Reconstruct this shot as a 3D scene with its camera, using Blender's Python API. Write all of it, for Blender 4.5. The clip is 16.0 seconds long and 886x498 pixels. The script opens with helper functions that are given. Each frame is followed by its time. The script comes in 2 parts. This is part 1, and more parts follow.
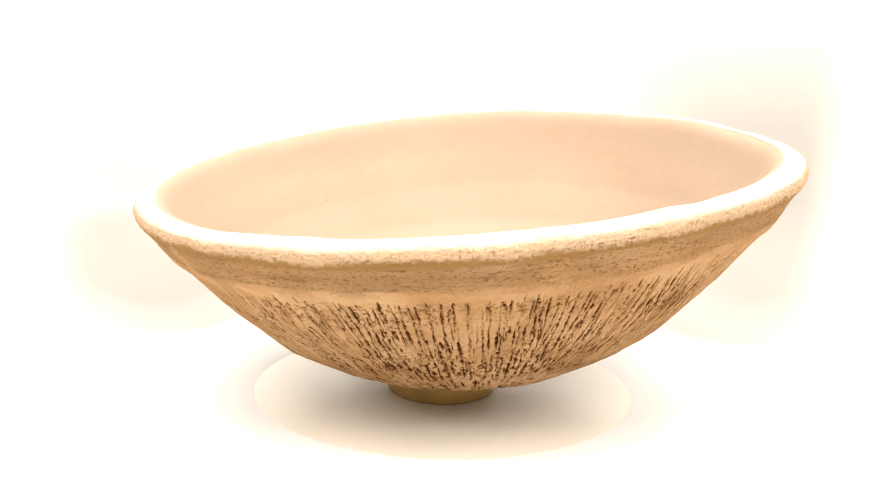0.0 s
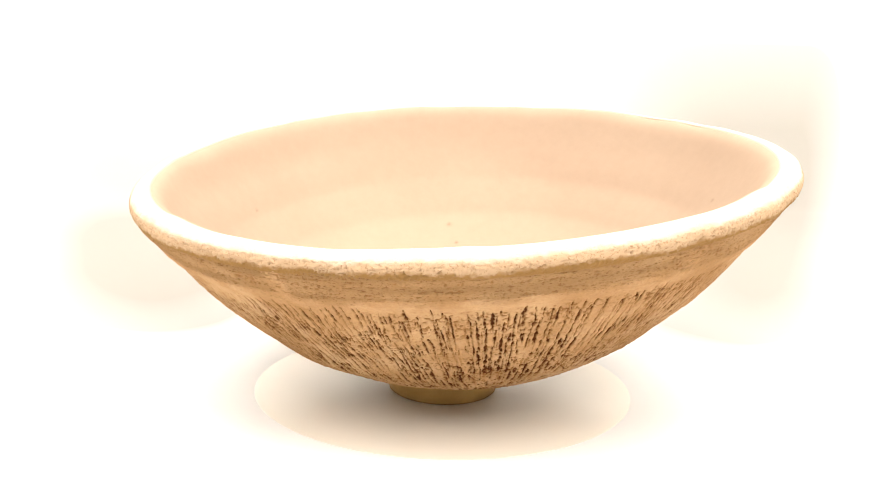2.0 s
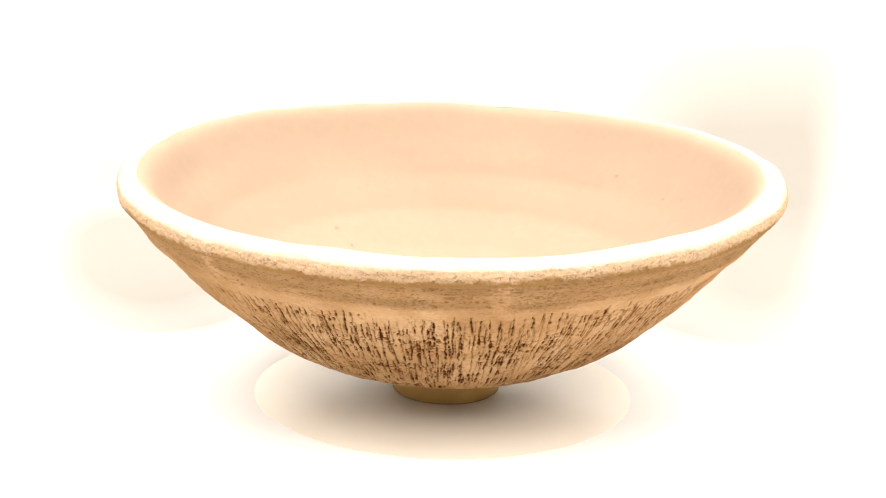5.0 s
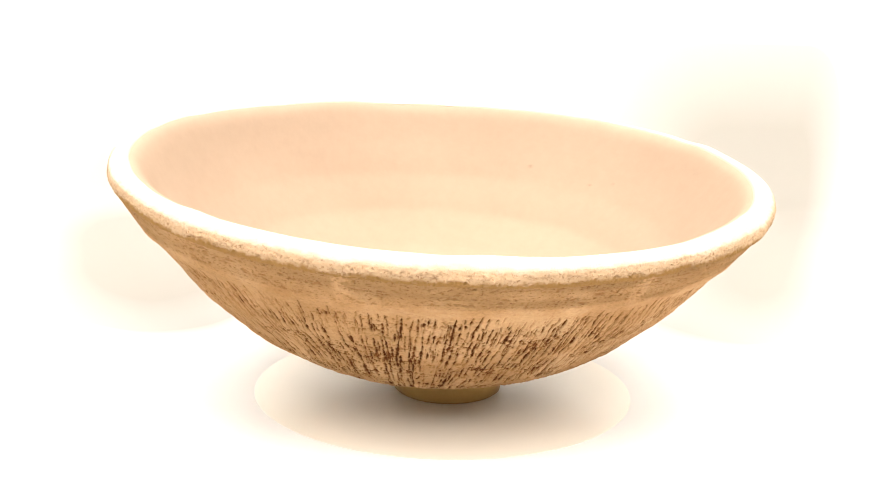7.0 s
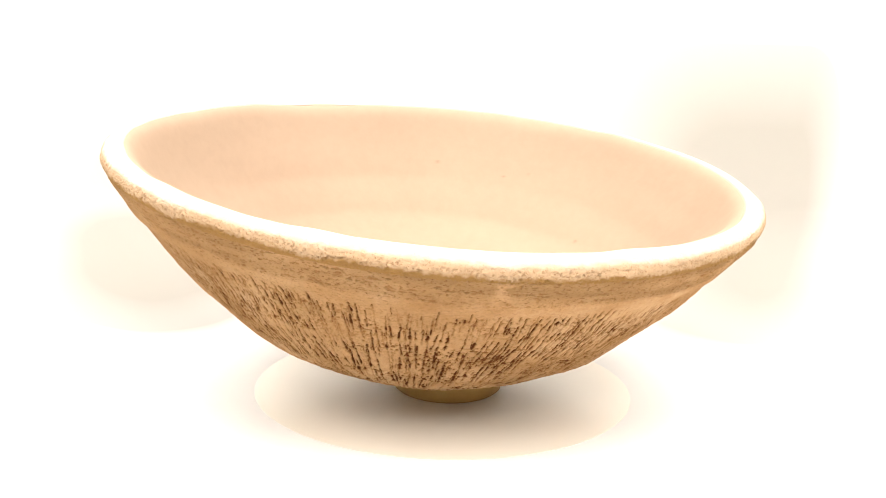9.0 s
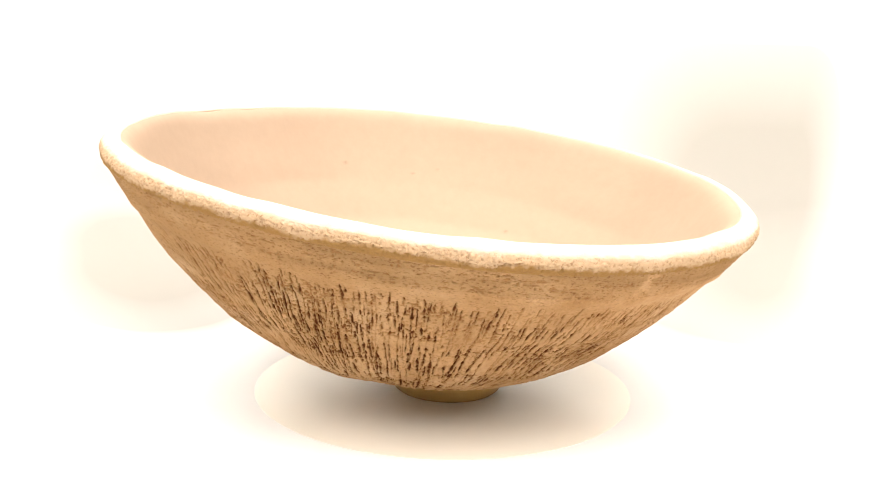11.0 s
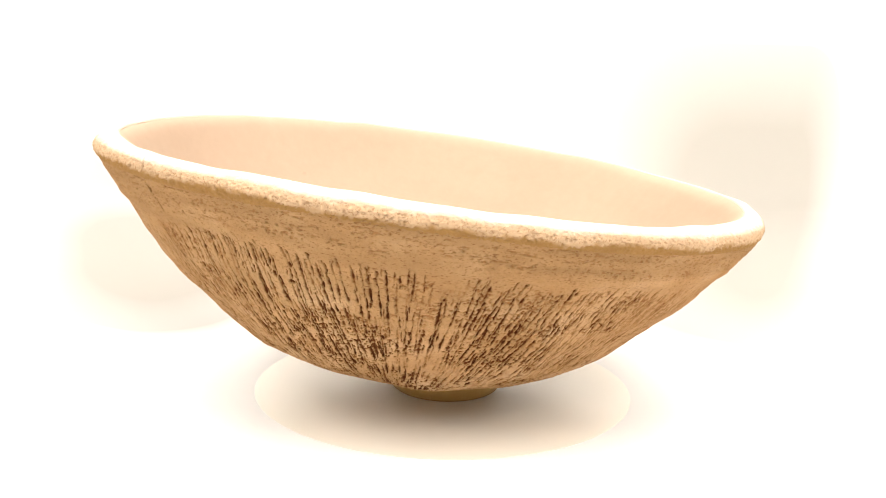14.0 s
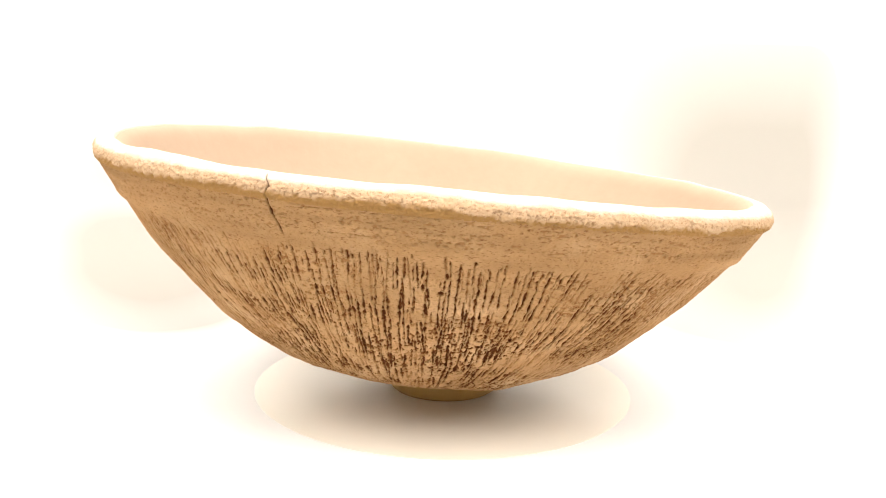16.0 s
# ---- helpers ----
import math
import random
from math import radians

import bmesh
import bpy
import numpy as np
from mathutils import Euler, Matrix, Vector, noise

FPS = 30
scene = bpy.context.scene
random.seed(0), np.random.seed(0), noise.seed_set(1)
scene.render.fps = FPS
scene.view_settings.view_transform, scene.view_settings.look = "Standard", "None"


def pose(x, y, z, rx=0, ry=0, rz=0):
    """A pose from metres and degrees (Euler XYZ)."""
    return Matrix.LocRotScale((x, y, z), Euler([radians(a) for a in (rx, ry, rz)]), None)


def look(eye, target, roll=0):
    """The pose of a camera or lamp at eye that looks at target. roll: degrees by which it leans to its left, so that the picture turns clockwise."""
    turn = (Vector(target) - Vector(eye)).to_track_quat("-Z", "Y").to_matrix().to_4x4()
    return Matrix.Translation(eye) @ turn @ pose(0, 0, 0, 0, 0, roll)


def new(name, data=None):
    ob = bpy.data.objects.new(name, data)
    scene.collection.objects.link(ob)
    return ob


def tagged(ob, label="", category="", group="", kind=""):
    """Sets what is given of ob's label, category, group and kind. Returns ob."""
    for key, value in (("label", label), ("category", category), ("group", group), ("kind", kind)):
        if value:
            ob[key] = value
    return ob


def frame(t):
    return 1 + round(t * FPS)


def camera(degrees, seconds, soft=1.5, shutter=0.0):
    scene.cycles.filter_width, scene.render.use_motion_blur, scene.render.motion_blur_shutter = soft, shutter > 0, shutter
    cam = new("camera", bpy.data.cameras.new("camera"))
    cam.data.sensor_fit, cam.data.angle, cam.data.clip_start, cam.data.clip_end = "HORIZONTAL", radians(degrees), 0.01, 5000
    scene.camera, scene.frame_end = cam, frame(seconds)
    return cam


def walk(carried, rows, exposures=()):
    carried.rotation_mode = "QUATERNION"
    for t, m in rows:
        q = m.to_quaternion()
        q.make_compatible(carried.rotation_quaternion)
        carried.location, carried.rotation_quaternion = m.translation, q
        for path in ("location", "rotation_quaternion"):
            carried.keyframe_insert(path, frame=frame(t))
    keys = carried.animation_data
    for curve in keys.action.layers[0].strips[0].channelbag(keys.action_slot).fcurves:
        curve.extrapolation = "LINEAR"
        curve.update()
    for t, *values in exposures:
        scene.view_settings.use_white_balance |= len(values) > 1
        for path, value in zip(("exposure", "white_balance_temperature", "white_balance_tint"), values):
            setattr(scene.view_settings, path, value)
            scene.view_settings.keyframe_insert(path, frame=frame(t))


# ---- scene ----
# ---- camera ----
TURN = 12.0            # degrees a second of the turntable
cam = camera(43.0, 16.0, soft=0.6)
EYE = (0.0, -0.5561, 0.1943)
YAW, DOWN, LEAN = -0.18, 12.335, 1.548
AIM = (EYE[0] + math.sin(radians(YAW)) * math.cos(radians(DOWN)),
       EYE[1] + math.cos(radians(YAW)) * math.cos(radians(DOWN)),
       EYE[2] - math.sin(radians(DOWN)))
walk(cam, [(0, look(EYE, AIM, LEAN)), (16, look(EYE, AIM, LEAN))])

# ---- light: a white photographer's corner with softboxes ----
scene.view_settings.exposure = 0.0
world = bpy.data.worlds.new("studio_world")
world.use_nodes = True
scene.world = world
world.node_tree.nodes["Background"].inputs[0].default_value = (1.0, 0.92, 0.80, 1)
world.node_tree.nodes["Background"].inputs[1].default_value = 0.3


def softbox_lamp(name, eye, target, size, watts, colour):
    lamp = bpy.data.lights.new(name, "AREA")
    lamp.shape, lamp.size, lamp.energy, lamp.color = "SQUARE", size, watts, colour
    ob = new(name, lamp)
    ob.matrix_world = look(eye, target)
    return ob


softbox_lamp("front_light", (-0.80, -0.85, 0.98), (0, 0, 0.03), 0.60, 15.5, (1.0, 0.96, 0.90))
softbox_lamp("front_light", (0.85, -0.80, 0.98), (0, 0, 0.03), 0.60, 16.5, (1.0, 0.96, 0.90))
softbox_lamp("overhead_light", (0.0, 0.10, 1.35), (0, 0.05, 0), 2.2, 71, (1.0, 0.96, 0.90))
# added, unseen lamp that only brightens the backdrop
softbox_lamp("backdrop_fill", (0.0, 0.10, 1.5), (0, 0.95, 0.35), 0.8, 5, (1.0, 0.95, 0.88))


# ---- materials ----
def nodes_of(name):
    m = bpy.data.materials.new(name)
    m.use_nodes = True
    nt = m.node_tree
    return m, nt, nt.nodes["Principled BSDF"]


def noise_node(nt, scale, detail=6.0, rough=0.6, vector=None):
    n = nt.nodes.new("ShaderNodeTexNoise")
    n.inputs["Scale"].default_value = scale
    n.inputs["Detail"].default_value = detail
    n.inputs["Roughness"].default_value = rough
    if vector:
        nt.links.new(vector, n.inputs["Vector"])
    return n.outputs["Fac"]


def ramp(nt, value, stops):
    r = nt.nodes.new("ShaderNodeValToRGB")
    els = r.color_ramp.elements
    while len(els) < len(stops):
        els.new(0.5)
    for el, (at, col) in zip(els, stops):
        el.position = at
        el.color = (*col, 1) if len(col) == 3 else col
    nt.links.new(value, r.inputs["Fac"])
    return r.outputs["Color"]


def blend(nt, fac, a, b, mode="MIX"):
    n = nt.nodes.new("ShaderNodeMix")
    n.data_type, n.blend_type = "RGBA", mode
    for sock, val in ((n.inputs[0], fac), (n.inputs[6], a), (n.inputs[7], b)):
        if isinstance(val, (int, float)):
            sock.default_value = val
        elif isinstance(val, tuple):
            sock.default_value = (*val, 1)
        else:
            nt.links.new(val, sock)
    return n.outputs[2]


def relief(nt, shader, height, strength, distance, under=None, sink=0.0):
    """Fine relief; under: a second, coarser height that is cut in by sink metres."""
    b = nt.nodes.new("ShaderNodeBump")
    if under:
        cut = nt.nodes.new("ShaderNodeBump")
        cut.invert = True
        cut.inputs["Strength"].default_value = 1.0
        cut.inputs["Distance"].default_value = sink
        nt.links.new(under, cut.inputs["Height"])
        nt.links.new(cut.outputs["Normal"], b.inputs["Normal"])
    b.inputs["Strength"].default_value = strength
    b.inputs["Distance"].default_value = distance
    nt.links.new(height, b.inputs["Height"])
    nt.links.new(b.outputs["Normal"], shader.inputs["Normal"])


def space(nt):
    return nt.nodes.new("ShaderNodeTexCoord").outputs["Object"]


def attribute(nt, name):
    a = nt.nodes.new("ShaderNodeAttribute")
    a.attribute_name = name
    return a.outputs["Fac"]


def grey(v):
    return (v, v, v)


def clay_scored():
    """Buff fired clay: pale worn skin, brown where the comb tore it, dark grit deep in the strokes; brown and dark also
    hold the strokes' shade.
    """
    m, nt, s = nodes_of("scored_clay")
    co = space(nt)
    tone = ramp(nt, noise_node(nt, 34, 5, 0.6, co), [(0.3, (0.322, 0.176, 0.076)), (0.5, (0.400, 0.231, 0.108)), (0.72, (0.490, 0.310, 0.165))])
    fine = ramp(nt, noise_node(nt, 520, 4, 0.65, co), [(0.3, grey(0.82)), (0.62, grey(1.0))])
    tone = blend(nt, 0.75, tone, fine, "MULTIPLY")
    tone = blend(nt, attribute(nt, "upper_brown"), tone, (0.235, 0.136, 0.060))
    stretch = nt.nodes.new("ShaderNodeMapping")
    stretch.inputs["Scale"].default_value = (1, 1, 2.6)
    nt.links.new(co, stretch.inputs[0])
    dots = ramp(nt, noise_node(nt, 560, 4, 0.65, stretch.outputs[0]), [(0.55, grey(0)), (0.66, grey(1))])
    dots = blend(nt, 1.0, dots, ramp(nt, attribute(nt, "upper_brown"), [(0.0, grey(0.10)), (0.5, grey(0.75))]), "MULTIPLY")
    tone = blend(nt, dots, tone, (0.14, 0.064, 0.026))
    grit_and_shade = attribute(nt, "grit_and_shade")
    # brown round each stroke, with the shade of the recess put into the colour
    tone = blend(nt, ramp(nt, grit_and_shade, [(0.06, grey(0)), (0.42, grey(0.9))]), tone, (0.190, 0.083, 0.027))
    ragged = nt.nodes.new("ShaderNodeMath")
    ragged.operation = "MULTIPLY_ADD"
    ragged.inputs[1].default_value = 0.75
    nt.links.new(noise_node(nt, 900, 3, 0.6, co), ragged.inputs[0])
    nt.links.new(grit_and_shade, ragged.inputs[2])
    core = ramp(nt, ragged.outputs[0], [(0.70, grey(0)), (0.92, grey(0.92))])
    tone = blend(nt, core, tone, (0.082, 0.027, 0.009))
    nt.links.new(tone, s.inputs["Base Color"])
    s.inputs["Roughness"].default_value = 0.9
    s.inputs["Specular IOR Level"].default_value = 0.02
    relief(nt, s, noise_node(nt, 750, 6, 0.75, co), 0.7, 0.0008, grit_and_shade, 0.0012)
    return m


def clay_smooth():
    """Smoothed peach-buff clay of the inside, with a few dark specks."""
    m, nt, s = nodes_of("smoothed_clay")
    co = space(nt)
    tone = ramp(nt, noise_node(nt, 14, 4, 0.5, co), [(0.3, (0.338, 0.242, 0.174)), (0.7, (0.362, 0.264, 0.192))])
    fine = ramp(nt, noise_node(nt, 160, 4, 0.6, co), [(0.3, grey(0.95)), (0.65, grey(1.0))])
    tone = blend(nt, 0.8, tone, fine, "MULTIPLY")
    tone = blend(nt, attribute(nt, "grit_and_shade"), tone, (0.15, 0.09, 0.05))
    nt.links.new(tone, s.inputs["Base Color"])
    s.inputs["Roughness"].default_value = 0.85
    s.inputs["Specular IOR Level"].default_value = 0.02
    relief(nt, s, noise_node(nt, 240, 4, 0.6, co), 0.25, 0.0004)
    return m


def clay_rim():
    """Pale dry clay of the rolled rim, pitted on its outer side."""
    m, nt, s = nodes_of("pale_rim_clay")
    co = space(nt)
    tone = ramp(nt, noise_node(nt, 40, 5, 0.6, co), [(0.3, (0.54, 0.450, 0.365)), (0.7, (0.62, 0.535, 0.445))])
    tone = blend(nt, attribute(nt, "flank"), tone, (0.45, 0.305, 0.185))
    dots = ramp(nt, noise_node(nt, 820, 3, 0.6, co), [(0.57, grey(0)), (0.66, grey(1))])
    dots = blend(nt, 1.0, dots, ramp(nt, attribute(nt, "flank"), [(0.35, grey(0)), (0.95, grey(0.55))]), "MULTIPLY")
    tone = blend(nt, dots, tone, (0.24, 0.125, 0.055))
    # dark pits and crack, their shade put into the colour
    tone = blend(nt, attribute(nt, "grit_and_shade"), tone, (0.11, 0.045, 0.018))
    tone = blend(nt, attribute(nt, "ochre"), tone, (0.250, 0.135, 0.046))
    tone = blend(nt, attribute(nt, "inside"), tone, (0.358, 0.262, 0.189))
    nt.links.new(tone, s.inputs["Base Color"])
    s.inputs["Roughness"].default_value = 0.88
    s.inputs["Specular IOR Level"].default_value = 0.1
    relief(nt, s, noise_node(nt, 430, 5, 0.75, co), 0.85, 0.0013)
    return m


def foot_clay():
    """Ochre-brown clay of the small turned foot."""
    m, nt, s = nodes_of("ochre_clay")
    co = space(nt)
    tone = ramp(nt, noise_node(nt, 60, 5, 0.6, co), [(0.3, (0.315, 0.178, 0.046)), (0.7, (0.395, 0.235, 0.066))])
    nt.links.new(tone, s.inputs["Base Color"])
    s.inputs["Roughness"].default_value = 0.8
    relief(nt, s, noise_node(nt, 500, 4, 0.6, co), 0.3, 0.0005)
    return m


def plain_white(name, colour, rough, grain, strength=0.1):
    m, nt, s = nodes_of(name)
    co = space(nt)
    lo = tuple(c * 0.97 for c in colour)
    tone = ramp(nt, noise_node(nt, grain, 4, 0.5, co), [(0.3, lo), (0.7, colour)])
    nt.links.new(tone, s.inputs["Base Color"])
    s.inputs["Roughness"].default_value = rough
    relief(nt, s, noise_node(nt, grain * 30, 3, 0.6, co), strength, 0.0003)
    return m


SCORED, SMOOTH, RIM, OCHRE = clay_scored(), clay_smooth(), clay_rim(), foot_clay()
DISC = plain_white("satin_cream_plate", (0.79, 0.725, 0.63), 0.38, 8)


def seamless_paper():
    """White background paper; two broad areas where the backdrop is dimmer are painted into its colour."""
    m, nt, s = nodes_of("white_seamless_paper")
    co = space(nt)
    xyz = nt.nodes.new("ShaderNodeSeparateXYZ")
    nt.links.new(co, xyz.inputs[0])

    def between(value, lo, hi, soft):
        up, down = (nt.nodes.new("ShaderNodeMapRange") for _ in range(2))
        for n, a, b in ((up, lo - soft, lo + soft), (down, hi + soft, hi - soft)):
            n.interpolation_type = "SMOOTHSTEP"
            n.inputs[1].default_value, n.inputs[2].default_value = a, b
            nt.links.new(value, n.inputs[0])
        return times(up.outputs[0], down.outputs[0])

    def times(a, b):
        n = nt.nodes.new("ShaderNodeMath")
        n.operation = "MULTIPLY"
        nt.links.new(a, n.inputs[0])
        nt.links.new(b, n.inputs[1])
        return n.outputs[0]
    def mixed(a, b, k):
        """a + k * b"""
        n = nt.nodes.new("ShaderNodeMath")
        n.operation = "MULTIPLY_ADD"
        n.inputs[1].default_value = k
        nt.links.new(b, n.inputs[0])
        nt.links.new(a, n.inputs[2])
        return n.outputs[0]
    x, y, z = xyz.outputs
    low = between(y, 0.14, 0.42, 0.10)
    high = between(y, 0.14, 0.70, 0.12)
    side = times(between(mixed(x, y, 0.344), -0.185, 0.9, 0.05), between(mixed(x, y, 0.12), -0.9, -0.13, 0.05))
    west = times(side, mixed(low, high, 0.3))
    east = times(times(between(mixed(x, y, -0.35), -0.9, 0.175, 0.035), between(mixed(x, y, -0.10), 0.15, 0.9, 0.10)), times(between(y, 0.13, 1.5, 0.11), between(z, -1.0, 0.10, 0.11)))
    # cream that stands in for the dimmer backdrop beside the bowl
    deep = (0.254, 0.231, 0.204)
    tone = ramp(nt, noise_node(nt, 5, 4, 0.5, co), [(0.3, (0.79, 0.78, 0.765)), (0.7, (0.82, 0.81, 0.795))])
    for dim_patch in (west, east):
        tone = blend(nt, ramp(nt, dim_patch, [(0.0, grey(0)), (0.16, grey(0.82)), (0.75, grey(1))]), tone, deep)
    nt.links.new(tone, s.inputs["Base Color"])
    s.inputs["Roughness"].default_value = 0.6
    relief(nt, s, noise_node(nt, 150, 3, 0.6, co), 0.1, 0.0003)
    return m


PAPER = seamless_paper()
WALL = plain_white("white_wall_paint", (0.80, 0.79, 0.76), 0.8, 3)


# ---- building ----
def part(name, mesh, material, parent=None, label=""):
    """Links a mesh (or a bmesh) as one object under a thing."""
    if isinstance(mesh, bmesh.types.BMesh):
        data = bpy.data.meshes.new(name)
        mesh.to_mesh(data)
        mesh.free()
        mesh = data
    ob = new(name, mesh)
    mesh.materials.append(material)
    if parent:
        ob.parent = parent
    return tagged(ob, label)


def thing(name, label, category, m=None):
    ob = new(name)
    ob.empty_display_size = 0.05
    if m:
        ob.matrix_world = m
    return tagged(ob, label, category)


def grid_mesh(name, P, closed_u=True, marks=()):
    """A mesh from a grid of places, rows x columns x 3, the columns going round."""
    rows, cols = P.shape[:2]
    i = np.arange(rows * cols).reshape(rows, cols)
    j = np.roll(i, -1, axis=1) if closed_u else i[:, 1:]
    a = i if closed_u else i[:, :-1]
    quads = np.stack([a[:-1], j[:-1], j[1:], a[1:]], axis=-1).reshape(-1, 4)
    me = bpy.data.meshes.new(name)
    me.vertices.add(rows * cols)
    me.vertices.foreach_set("co", P.reshape(-1).astype(np.float32))
    me.loops.add(quads.size)
    me.loops.foreach_set("vertex_index", quads.reshape(-1).astype(np.int32))
    me.polygons.add(len(quads))
    me.polygons.foreach_set("loop_start", np.arange(0, quads.size, 4, dtype=np.int32))
    me.update(calc_edges=True)
    me.validate()
    me.polygons.foreach_set("use_smooth", np.ones(len(quads), dtype=bool))
    for key, values in marks:
        at = me.attributes.new(key, "FLOAT", "POINT")
        at.data.foreach_set("value", values.reshape(-1).astype(np.float32))
    me.update()
    return me


def lattice(x, y, wrap, seed):
    """Smooth noise in 0 to 1; x runs round once in wrap cells."""
    g = np.random.RandomState(seed).rand(wrap, 512)
    xi, yi = np.floor(x).astype(int), np.floor(y).astype(int)
    fx, fy = x - xi, y - yi
    fx, fy = fx * fx * (3 - 2 * fx), fy * fy * (3 - 2 * fy)
    x0, x1, y0, y1 = xi % wrap, (xi + 1) % wrap, yi % 512, (yi + 1) % 512
    return (g[x0, y0] * (1 - fx) + g[x1, y0] * fx) * (1 - fy) + (g[x0, y1] * (1 - fx) + g[x1, y1] * fx) * fy


def steps(a, lo, hi):
    t = np.clip((a - lo) / (hi - lo), 0, 1)
    return t * t * (3 - 2 * t)


# ---- the bowl: a round-bottomed, slightly oval body that leans on a ring ----
BOWL_BASE = 0.106      # height of the rim's plane over the underside, along the bowl's axis
LEAN_AXIS, LEAN_ANGLE = (0.4598, -0.8880, 0.0), 6.165
RIM_CENTRE = (0.00684, 0.00428, 0.11715)
BOWL_POSE = Matrix.Translation(RIM_CENTRE) @ Matrix.Rotation(radians(LEAN_ANGLE), 4, LEAN_AXIS) @ Matrix.Translation((0, 0, -BOWL_BASE))
RING_CENTRE = (-0.0009, -0.0023)


def oval(p):
    return -0.0002 + 0.00156 * np.cos(p) + 0.00082 * np.sin(p) + 0.00034 * np.cos(2 * p) + 0.00157 * np.sin(2 * p) - 0.00028 * np.cos(3 * p) - 0.00014 * np.sin(3 * p)


def wave(p):
    return 0.00031 + 0.0011 * np.cos(2 * p) + 0.00044 * np.sin(2 * p) - 0.00041 * np.cos(3 * p) + 0.00009 * np.sin(3 * p)


def turned(profile, rows, cols, window=0):
    """Radius share, height share, angle and length along a turned profile, which is given in metres from the rim's plane."""
    prof = np.array(profile, dtype=float)
    along = np.concatenate([[0], np.cumsum(np.hypot(np.diff(prof[:, 0]), np.diff(prof[:, 1])))])
    s = np.linspace(0, along[-1], rows)
    win = np.hanning(2 * (window or max(1, rows // len(prof) // 2)) + 3)[1:-1]
    win /= win.sum()
    n = len(win) // 2

    def soft(a):
        return np.convolve(np.concatenate([2 * a[0] - a[n:0:-1], a, 2 * a[-1] - a[-2:-n - 2:-1]]), win, "valid")
    r, z = soft(np.interp(s, along, prof[:, 0])), soft(np.interp(s, along, prof[:, 1]))
    p = np.linspace(0, 2 * np.pi, cols, endpoint=False)
    U, PH = np.meshgrid(r / 0.155, p, indexing="ij")
    return U, np.repeat((1 + z / 0.117)[:, None], cols, axis=1), PH, np.repeat(s[:, None], cols, axis=1)


def placed(U, V, PH, out=0.0):
    """Places in the bowl's space, moved out along the profile's normal."""
    R = 0.155 * U + oval(PH) * np.clip(U, 0, 1.1) ** 3
    Z = BOWL_BASE + (V - 1) * 0.117 + wave(PH) * np.clip(U, 0, 1.1) ** 4
    du, dv = np.gradient(R, axis=0), np.gradient(Z, axis=0)
    ln = np.hypot(du, dv) + 1e-12
    R, Z = np.maximum(R + out * dv / ln, 1e-5), Z - out * du / ln
    return np.stack([R * np.sin(PH), -R * np.cos(PH), Z], axis=-1)


OUTER = [(0.002, -0.106), (0.03, -0.1045), (0.05, -0.101), (0.07, -0.0945), (0.085, -0.0870), (0.100, -0.0770), (0.1108, -0.0670),
         (0.1197, -0.0590), (0.1290, -0.0495), (0.1370, -0.0400), (0.1416, -0.0340), (0.1455, -0.0290), (0.1490, -0.0250), (0.1512, -0.0228),
         (0.1530, -0.0205), (0.1566, -0.0155), (0.1590, -0.0122), (0.1603, -0.0102), (0.1606, -0.0080)]
ROLL = [(0.1580, -0.0108), (0.1604, -0.0098), (0.1620, -0.0080), (0.1627, -0.0052), (0.1617, -0.0022), (0.1586, 0.0000), (0.1548, 0.0006),
        (0.1527, 0.0004), (0.1512, -0.0008), (0.1530, -0.0030)]
INNER = [(0.1566, -0.0012), (0.1540, 0.0002), (0.1522, 0.0002), (0.1505, -0.0004), (0.1477, -0.0028), (0.1455, -0.0060), (0.1416, -0.0125),
         (0.1360, -0.0215), (0.1240, -0.0390), (0.1080, -0.0570),
         (0.0850, -0.0740), (0.0620, -0.0860), (0.0310, -0.0940), (0.0080, -0.0955), (0.0010, -0.0956)]
# height share and angle of the drying crack
CRACK = [(0.70, 147.6), (0.78, 147.0), (0.83, 146.4), (0.87, 145.8), (0.90, 145.6), (0.925, 145.3), (0.965, 145.8), (1.01, 144.6)]


def rim_lumps(PH):
    a = PH / (2 * np.pi)
    return (lattice(a * 23, 0 * a + 3.5, 23, 5) - 0.5) * 0.0021 + (lattice(a * 61, 0 * a + 7.5, 61, 6) - 0.5) * 0.0014


def crack_line(V, PH):
    """How deep the drying crack bites, 0 to 1."""
    at = np.interp(V, [c[0] for c in CRACK], [radians(c[1]) for c in CRACK])
    wig = (lattice(V * 90, V * 0 + 2.5, 128, 9) - 0.5) * 0.004
    d = np.abs((PH - at - wig + np.pi) % (2 * np.pi) - np.pi) * 0.155
    return np.exp(-(d / 0.00024) ** 2)


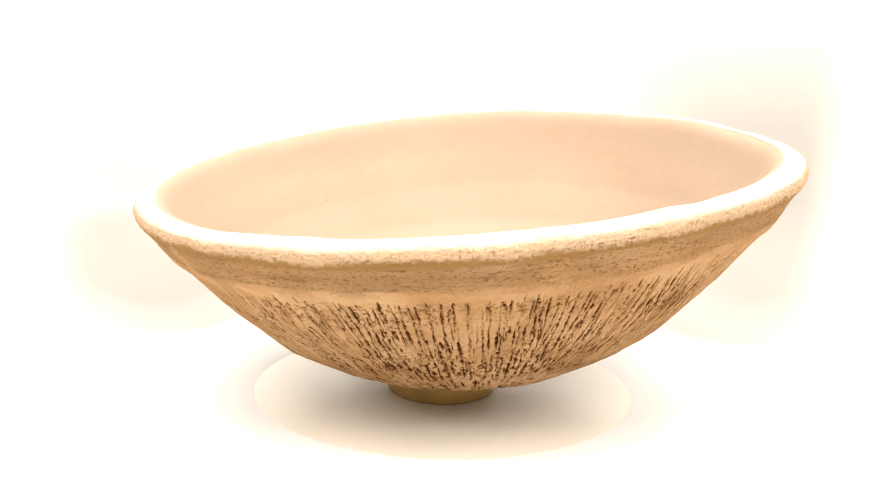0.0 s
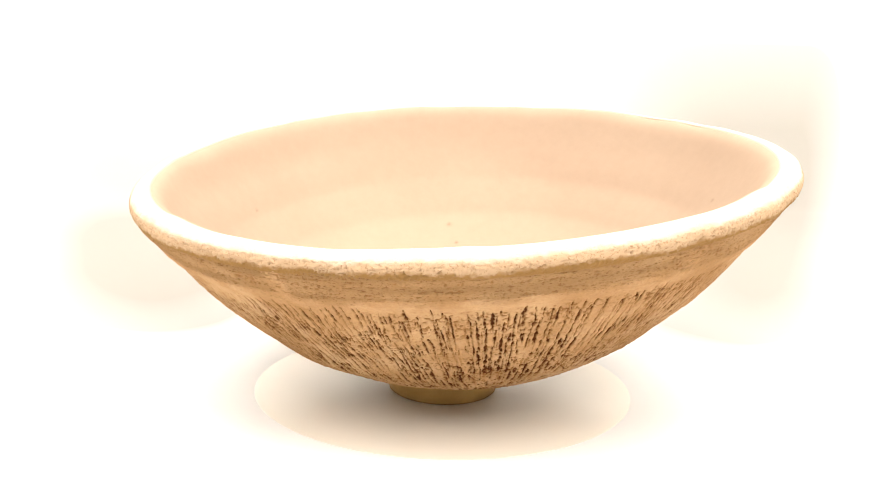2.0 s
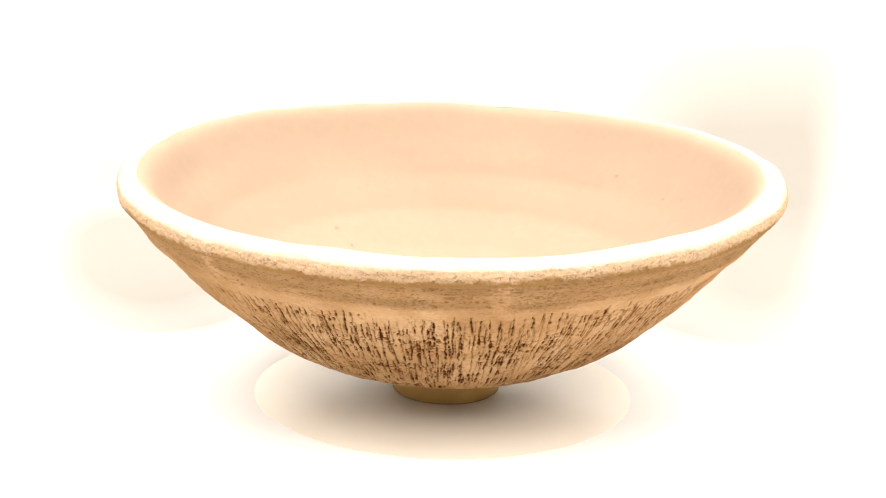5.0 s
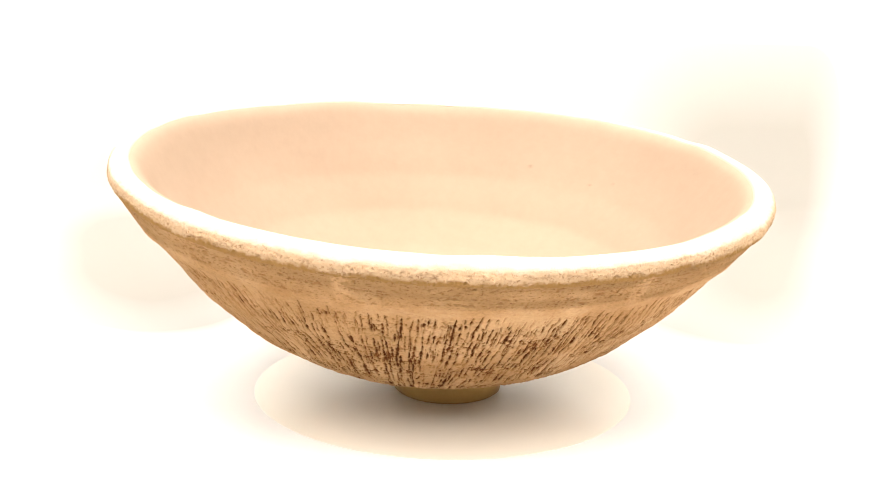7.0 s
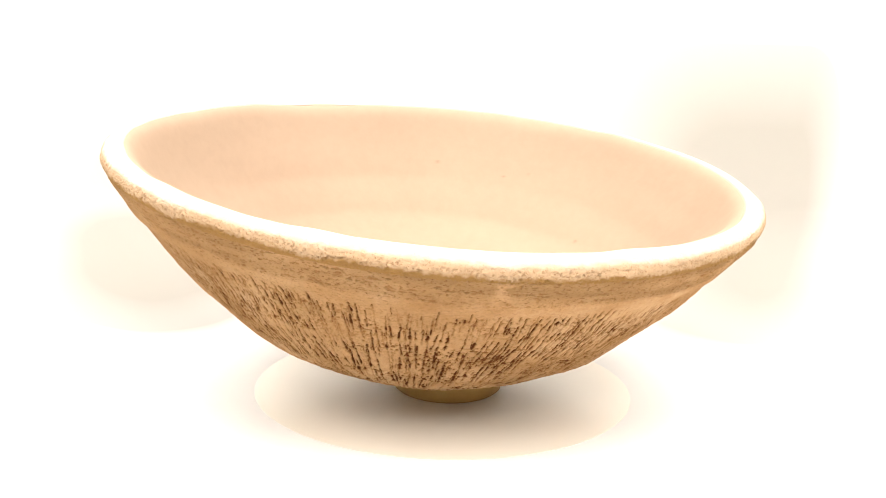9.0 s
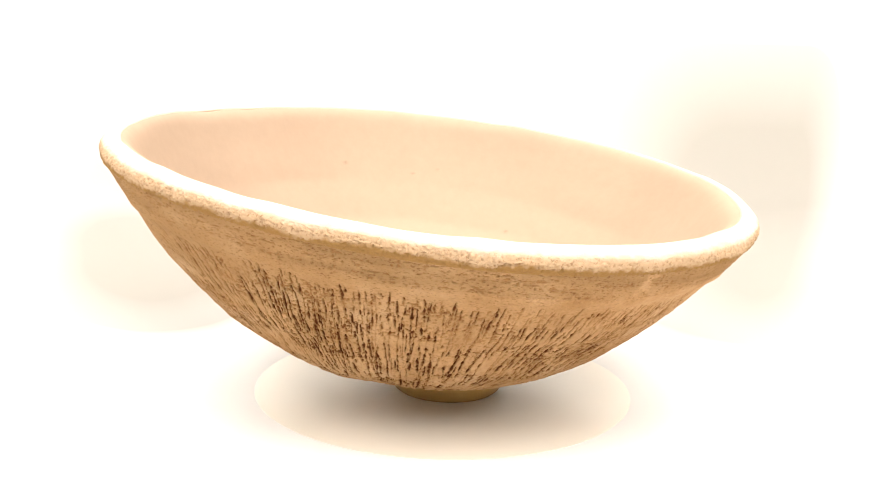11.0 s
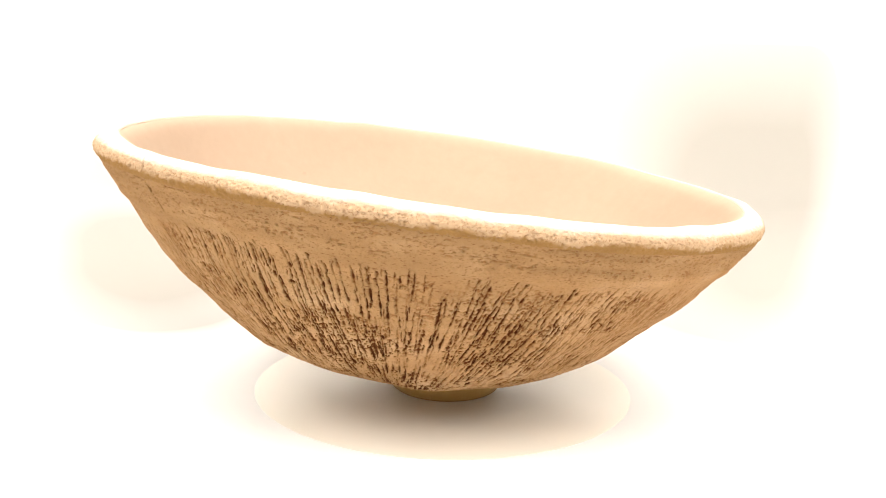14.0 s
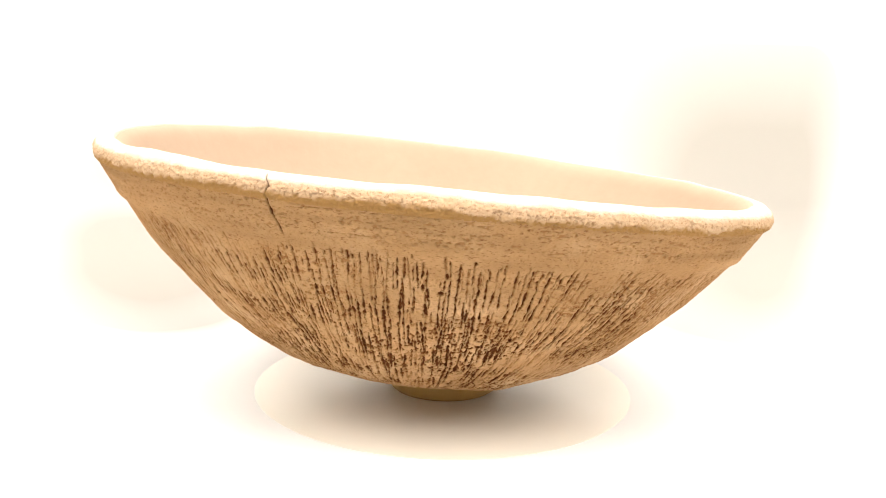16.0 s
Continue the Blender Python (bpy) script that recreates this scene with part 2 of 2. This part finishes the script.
def scored(V, PH, S):
    """Depth, 0 to 1, of strokes drawn up the wall with a coarse comb: groups of side-by-side teeth, each tooth skipping and leaning a little."""
    rows, cols = V.shape
    rnd = np.random.RandomState(77)
    depth = np.zeros((rows, cols))
    length = S[:, 0] * 1000
    ds, radius = length[1], 155.0
    lo, hi = length[np.searchsorted(V[:, 0], 0.13)], length[np.searchsorted(V[:, 0], 0.765)]
    share = np.interp(length, length, V[:, 0])
    girth = np.interp(length, length, np.hypot(0.02, 1) * np.maximum(U_AT(share), 0.12)) * radius

    def stroke(p, mid, half, lean, width, strength):
        i0, i1 = max(0, int((mid - half) / ds)), min(rows, int((mid + half) / ds) + 1)
        n = i1 - i0
        if n < 2:
            return
        ll = length[i0:i1]
        k = (ll - mid) / half
        line = p + np.radians(lean) * (ll - mid) / 10 + np.cumsum(rnd.randn(n)) * 0.00016
        knots = np.arange(-1, n / 2.6 + 2)
        bite = np.interp(np.arange(n) / 2.6, knots, rnd.rand(len(knots)))
        kinks = np.arange(-1, n / 1.7 + 2)
        ragged = np.interp(np.arange(n) / 1.7, kinks, rnd.randn(len(kinks))) * 0.12
        wide = width * (0.45 + 1.1 * bite) * np.clip(1 - k * k, 0.05, 1) ** 0.6
        line = line + ragged / girth[i0:i1]
        reach = int(np.ceil(4.0 * width / girth[i0] / (2 * np.pi) * cols)) + 1
        c = np.round(line / (2 * np.pi) * cols).astype(int)[:, None] + np.arange(-reach, reach + 1)[None]
        d = (c / cols * 2 * np.pi - line[:, None]) * girth[i0:i1, None]
        val = (strength * (0.42 + 0.68 * bite))[:, None] * np.exp(-np.abs(d / wide[:, None]) ** 1.9)
        rr = np.repeat(np.arange(i0, i1)[:, None], c.shape[1], axis=1)
        depth[rr, c % cols] = np.maximum(depth[rr, c % cols], val)

    slant = rnd.randn(15) * 0.28
    slant[-1] = slant[0]
    count = 300
    for c in range(count):
        p0 = (c + rnd.uniform(-0.34, 0.34)) / count * 2 * np.pi
        lean = np.interp(c / count * 14, np.arange(15), slant)
        at, end = lo, hi + rnd.uniform(-6, 1) + 3.5 * max(0.0, math.cos(p0 - radians(150)))
        while at < end - 1:
            run = min(rnd.choice([2.0, 4.0, 7.0, 12.0, 18.0]) * rnd.uniform(0.7, 1.3), end - at)
            here = np.interp(at + run / 2, length, girth)
            if rnd.rand() < min(0.90, max(0.45, here / 135)):
                q = p0 + radians(lean) * (at + run / 2 - (lo + hi) / 2) / 10 + rnd.randn() * 0.45 / here
                top = (at + run / 2 - lo) / (hi - lo)
                stroke(q, at + run / 2, run / 2 + 0.5, lean + rnd.randn() * 0.15, rnd.uniform(0.36, 0.82) * (1.08 - 0.45 * top), rnd.uniform(0.50, 1.15))
                if rnd.rand() < 0.22:
                    # a thin scratch beside the stroke
                    stroke(q + rnd.choice([-1, 1]) * 1.6 / here, at + run / 2, run / 3, lean, 0.24, rnd.uniform(0.4, 0.8))
            at += run + rnd.uniform(-0.4, 1.0)
    # fine parallel scratches of the same comb, longest under the smooth band
    for c in range(560):
        p0 = (c + rnd.uniform(-0.4, 0.4)) / 560 * 2 * np.pi
        lean = np.interp(c / 40, np.arange(15), slant)
        mid = lo + (hi - lo) * rnd.beta(2.6, 1.3)
        run = rnd.uniform(5, 17)
        mid = min(mid, hi + 2 - run / 2 + 3 * max(0.0, math.cos(p0 - radians(140))))
        q = p0 + radians(lean) * (mid - (lo + hi) / 2) / 10
        stroke(q, mid, run / 2, lean + rnd.randn() * 0.08, rnd.uniform(0.26, 0.42), rnd.uniform(0.5, 0.95))
    return depth


def U_AT(share):
    """Radius share of the outside wall at a height share."""
    prof = np.array(OUTER)
    return np.interp(share, 1 + prof[:, 1] / 0.117, prof[:, 0] / 0.155)


def build_bowl():
    bowl = thing("clay_bowl", "hand-built buff clay bowl with comb-scored wall, leaning on a small ring", "bowl", BOWL_POSE)

    # scored outside wall
    U, V, PH, S = turned(OUTER, 440, 2800, 7)
    a, mm = PH / (2 * np.pi), S * 1000
    strokes = scored(V, PH, S)
    crumb = lattice(a * 760, mm / 1.25, 760, 24)
    crumb2 = lattice(a * 1300, mm / 0.8, 1300, 25)
    patch = lattice(a * 24, mm / 15, 24, 26)
    smear = lattice(a * 190, mm / 4.0, 190, 27)
    zone = steps(0.785 - V, 0, 0.05) * steps(V, 0.10, 0.2)
    smooth_over = steps(lattice(a * 60, mm / 7.0, 60, 29) * 0.75 + crumb * 0.25, 0.56, 0.72)
    rough = steps(patch, 0.2, 0.7)
    broken = steps(crumb * 0.5 + crumb2 * 0.5 + (smear - 0.5) * 0.35, 0.34, 0.52)
    tear = steps(lattice(a * 560, mm / 0.95, 560, 28) * 0.5 + crumb2 * 0.3 + smear * 0.2, 0.54, 0.70)
    deep_down = 0.6 + 0.4 * (1 - steps(V, 0.35, 0.70))
    groove = np.clip(np.maximum(strokes * (0.70 + 0.30 * broken), (0.22 + 0.30 * rough) * deep_down * tear * zone) * (1 - 0.55 * smooth_over), 0, 1)
    # fine drag marks and pits on the plain band above the strokes
    band = steps(V, 0.75, 0.80) * (1 - steps(V, 0.93, 0.95))
    drag = lattice(a * 110, mm / 0.75, 110, 30) * 0.6 + lattice(a * 50, mm / 0.5, 50, 31) * 0.4
    tug = steps(lattice(a * 210, mm / 0.8, 210, 37) * 0.62 + lattice(a * 900, mm / 0.7, 900, 38) * 0.2 + drag * 0.18, 0.70, 0.80)
    speck = np.maximum(steps(lattice(a * 800, mm / 0.75, 800, 32) * 0.6 + drag * 0.4, 0.64, 0.76), tug) * band * steps(V, 0.79, 0.83)
    crack = crack_line(V, PH) * steps(V, 0.79, 0.82)
    ridge = np.exp(-((V - 0.792) / 0.012) ** 2)
    out = (ridge * 0.0006 * (0.4 + lattice(a * 40, a * 0 + 1.5, 40, 33)) - groove * 0.0012 + (crumb - 0.5) * 0.0003 * zone
           + (smear - 0.5) * 0.0005 * zone + (drag - 0.5) * 0.0006 * band - speck * 0.0004 + (lattice(a * 1150, mm / 0.6, 1150, 46) - 0.5) * 0.0005 * band - crack * 0.0012
           + (lattice(a * 18, mm / 22, 18, 34) - 0.5) * 0.0016)
    # follows the stroke depth, so shade in the strokes is painted with the specks
    grit_and_shade = np.clip(groove * (1.0 - 0.15 * steps(V, 0.60, 0.76)) + speck * 0.27 + crack * 0.9 + 0.12 * zone * rough * crumb2, 0, 1)
    smears = sum(np.exp(-(((a * 360 - deg + 180) % 360 - 180) / wide) ** 4) for deg, wide in ((308.0, 1.6), (263.0, 1.3), (12.0, 2.2), (205.0, 1.8)))
    # brown of the plain band, with the rim's shade on it put into the colour
    upper_brown = (1 - 0.8 * smears * steps(crumb + smear, 0.6, 1.0)) * steps(V + (lattice(a * 60, mm / 3, 60, 35) - 0.5) * 0.03, 0.79, 0.83) * (0.35 + 0.65 * lattice(a * 26, mm / 4, 26, 36))
    # upper wall darker and browner round 160 degrees
    side_brown = (0.5 + 0.5 * np.cos(PH - radians(160))) ** 1.4 * steps(V, 0.36, 0.72) * (0.45 + 0.55 * lattice(a * 34, mm / 7, 34, 39))
    upper_brown = np.maximum(upper_brown, 0.85 * side_brown)
    hole = np.exp(-(((a * 360 - 171.0) * 2.4) ** 2 + ((V - 0.655) * 190) ** 2) / 1.3)
    grit_and_shade = np.maximum(grit_and_shade, hole)
    out = out - 0.0016 * hole
    part("outer_wall", grid_mesh("outer_wall", placed(U, V, PH, out), marks=[("grit_and_shade", grit_and_shade), ("upper_brown", upper_brown)]), SCORED, bowl,
         "comb-scored outer wall with dark grit and painted-in shade in the strokes")

    # rolled rim
    U, V, PH, S = turned(ROLL, 84, 2600, 3)
    a, mm = PH / (2 * np.pi), S * 1000
    lump = rim_lumps(PH)
    outside = steps(U, 1.025, 1.045) * (1 - steps(V, 0.957, 0.990))
    pit = steps(lattice(a * 1500, mm / 0.55, 1500, 41) * 0.65 + lattice(a * 420, mm / 1.4, 420, 42) * 0.35, 0.62, 0.80) * outside
    crack = crack_line(V, PH) * steps(U, 0.98, 1.03)
    grain = lattice(a * 1100, mm / 0.8, 1100, 43) - 0.5
    out = lump * steps(U, 0.93, 0.98) * steps(V, 0.91, 0.945) - pit * 0.0006 - crack * 0.0014 + grain * (0.0001 + 0.0008 * outside)
    edge = (lattice(a * 70, a * 0 + 0.5, 70, 44) - 0.5) * 0.022 + (lattice(a * 420, mm / 1.5, 420, 45) - 0.5) * 0.014
    flank = steps(U, 1.0, 1.05) * (1 - steps(V + edge * 0.8, 0.964, 1.003))
    # brown lower edge of the rim, with the overhang's shade painted in
    ochre = (1 - steps(V + edge, 0.930, 0.952)) * steps(U, 1.0, 1.02)
    part("rim", grid_mesh("rim", placed(U, V, PH, out), marks=[("grit_and_shade", np.clip(pit * 0.30 * (0.25 + 0.75 * (1 - steps(V, 0.945, 0.985))) + crack, 0, 1)), ("ochre", ochre), ("inside", 1 - steps(U, 0.972, 1.0)), ("flank", flank)]), RIM, bowl,
         "pale rolled rim with a drying crack")

    # smoothed inside
    U, V, PH, S = turned(INNER, 170, 700, 3)
    a, mm = PH / (2 * np.pi), S * 1000
    lump = rim_lumps(PH) * steps(U, 0.93, 0.98)
    throw = (lattice(a * 7, mm / 14, 7, 51) - 0.5) * 0.0006
    speck = np.zeros_like(a)
    for deg, height, size in ((71.5, 0.749, 1.3), (46.5, 0.749, 0.9), (160.0, 0.47, 1.6), (221.0, 0.69, 1.1), (53.0, 0.72, 1.1), (22.0, 0.53, 1.2), (158.0, 0.40, 1.0)):
        turn = (PH - radians(deg) + np.pi) % (2 * np.pi) - np.pi
        speck = np.maximum(speck, np.exp(-(turn * U * 155 / size) ** 2 - ((V - height) * 150 / (size * 0.7)) ** 2))
    speck *= 0.4 + 0.6 * lattice(a * 400, mm / 1.0, 400, 52)
    part("inner_wall", grid_mesh("inner_wall", placed(U, V, PH, throw + lump), marks=[("grit_and_shade", speck * 0.6)]), SMOOTH, bowl, "smooth peach inner wall")
    return bowl


def build_ring():
    """The little ring that the round bottom sits in."""
    prof = [(0.0228, 0.0), (0.0262, 0.0), (0.0274, 0.0010), (0.0278, 0.0050), (0.0274, 0.0105), (0.0266, 0.0116), (0.0240, 0.0116), (0.0228, 0.0105),
            (0.0228, 0.0)]
    p = np.linspace(0, 2 * np.pi, 160, endpoint=False)
    P = np.array([np.stack([RING_CENTRE[0] + r * (1 + 0.01 * np.sin(3 * p + 1)) * np.sin(p), RING_CENTRE[1] - r * np.cos(p), np.full(160, z)], axis=-1)
                  for r, z in prof])
    ring = part("ring_stand", grid_mesh("ring_stand", P[::-1]), OCHRE, None)
    return tagged(ring, "small ochre-brown ring stand under the bowl", "stand")


def round_plate(name, radius, low, high, bevel, material, parent, label):
    prof = [(1e-4, low), (radius, low), (radius, low + (high - low) * 0.15), (radius - bevel * 0.3, high - (high - low) * 0.25),
            (radius - bevel, high), (1e-4, high)]
    p = np.linspace(0, 2 * np.pi, 192, endpoint=False)
    P = np.array([np.stack([r * np.sin(p), -r * np.cos(p), np.full(192, z)], axis=-1) for r, z in prof])
    return part(name, grid_mesh(name, P), material, parent, label)


TABLE = -0.0004


def build_turntable():
    table = thing("turntable", "thin round cream turntable plate under the clay bowl", "turntable", Matrix())
    round_plate("base", 0.07, TABLE, TABLE + 0.00012, 0.00003, DISC, table, "")
    round_plate("plate", 0.0965, TABLE + 0.00015, 0.0, 0.0002, DISC, table, "cream satin plate")
    return table


def build_studio():
    # one sheet of paper that lies on the table and curves up behind
    pts = [(-1.6, 0.0)] + [(0.55 + 0.35 * math.sin(t), 0.35 - 0.35 * math.cos(t)) for t in np.linspace(0, math.pi / 2, 24)] + [(0.90, 2.2)]
    xs = np.linspace(-1.8, 1.8, 30)
    P = np.array([[(x, y, z + TABLE) for x in xs] for y, z in pts])
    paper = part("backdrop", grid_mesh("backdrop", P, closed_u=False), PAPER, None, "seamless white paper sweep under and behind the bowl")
    tagged(paper, category="backdrop", kind="structure")
    solid = paper.modifiers.new("thickness", "SOLIDIFY")
    solid.thickness, solid.offset = 0.003, -1

    def slab(name, lo, hi, label):
        bm = bmesh.new()
        bmesh.ops.create_cube(bm, size=1, matrix=Matrix.LocRotScale([(p + q) / 2 for p, q in zip(lo, hi)], None, [q - p for p, q in zip(lo, hi)]))
        tagged(part(name, bm, WALL, None, label), category="wall", kind="structure")
    slab("wall_north", (-2.6, 2.5, -0.1), (2.6, 2.6, 2.4), "plain white painted wall")
    slab("wall_south", (-2.6, -2.7, -0.1), (2.6, -2.6, 2.4), "plain white painted wall")
    slab("wall_west", (-2.7, -2.7, -0.1), (-2.6, 2.6, 2.4), "plain white painted wall")
    slab("wall_east", (2.6, -2.7, -0.1), (2.7, 2.6, 2.4), "plain white painted wall")
    slab("ceiling", (-2.7, -2.7, 2.4), (2.7, 2.6, 2.5), "plain white ceiling")
    slab("floor", (-2.7, -2.7, -0.1), (2.7, 2.6, TABLE - 0.0035), "plain pale floor")


build_studio()
PLATE = build_turntable()
RING = build_ring()
BOWL = build_bowl()


def motions():
    """The plate, the ring and the bowl turn together, evenly."""
    for carried, rest in ((PLATE, Matrix()), (RING, Matrix()), (BOWL, BOWL_POSE)):
        walk(carried, [(t / 2, pose(0, 0, 0, 0, 0, TURN * t / 2) @ rest) for t in range(33)])


motions()
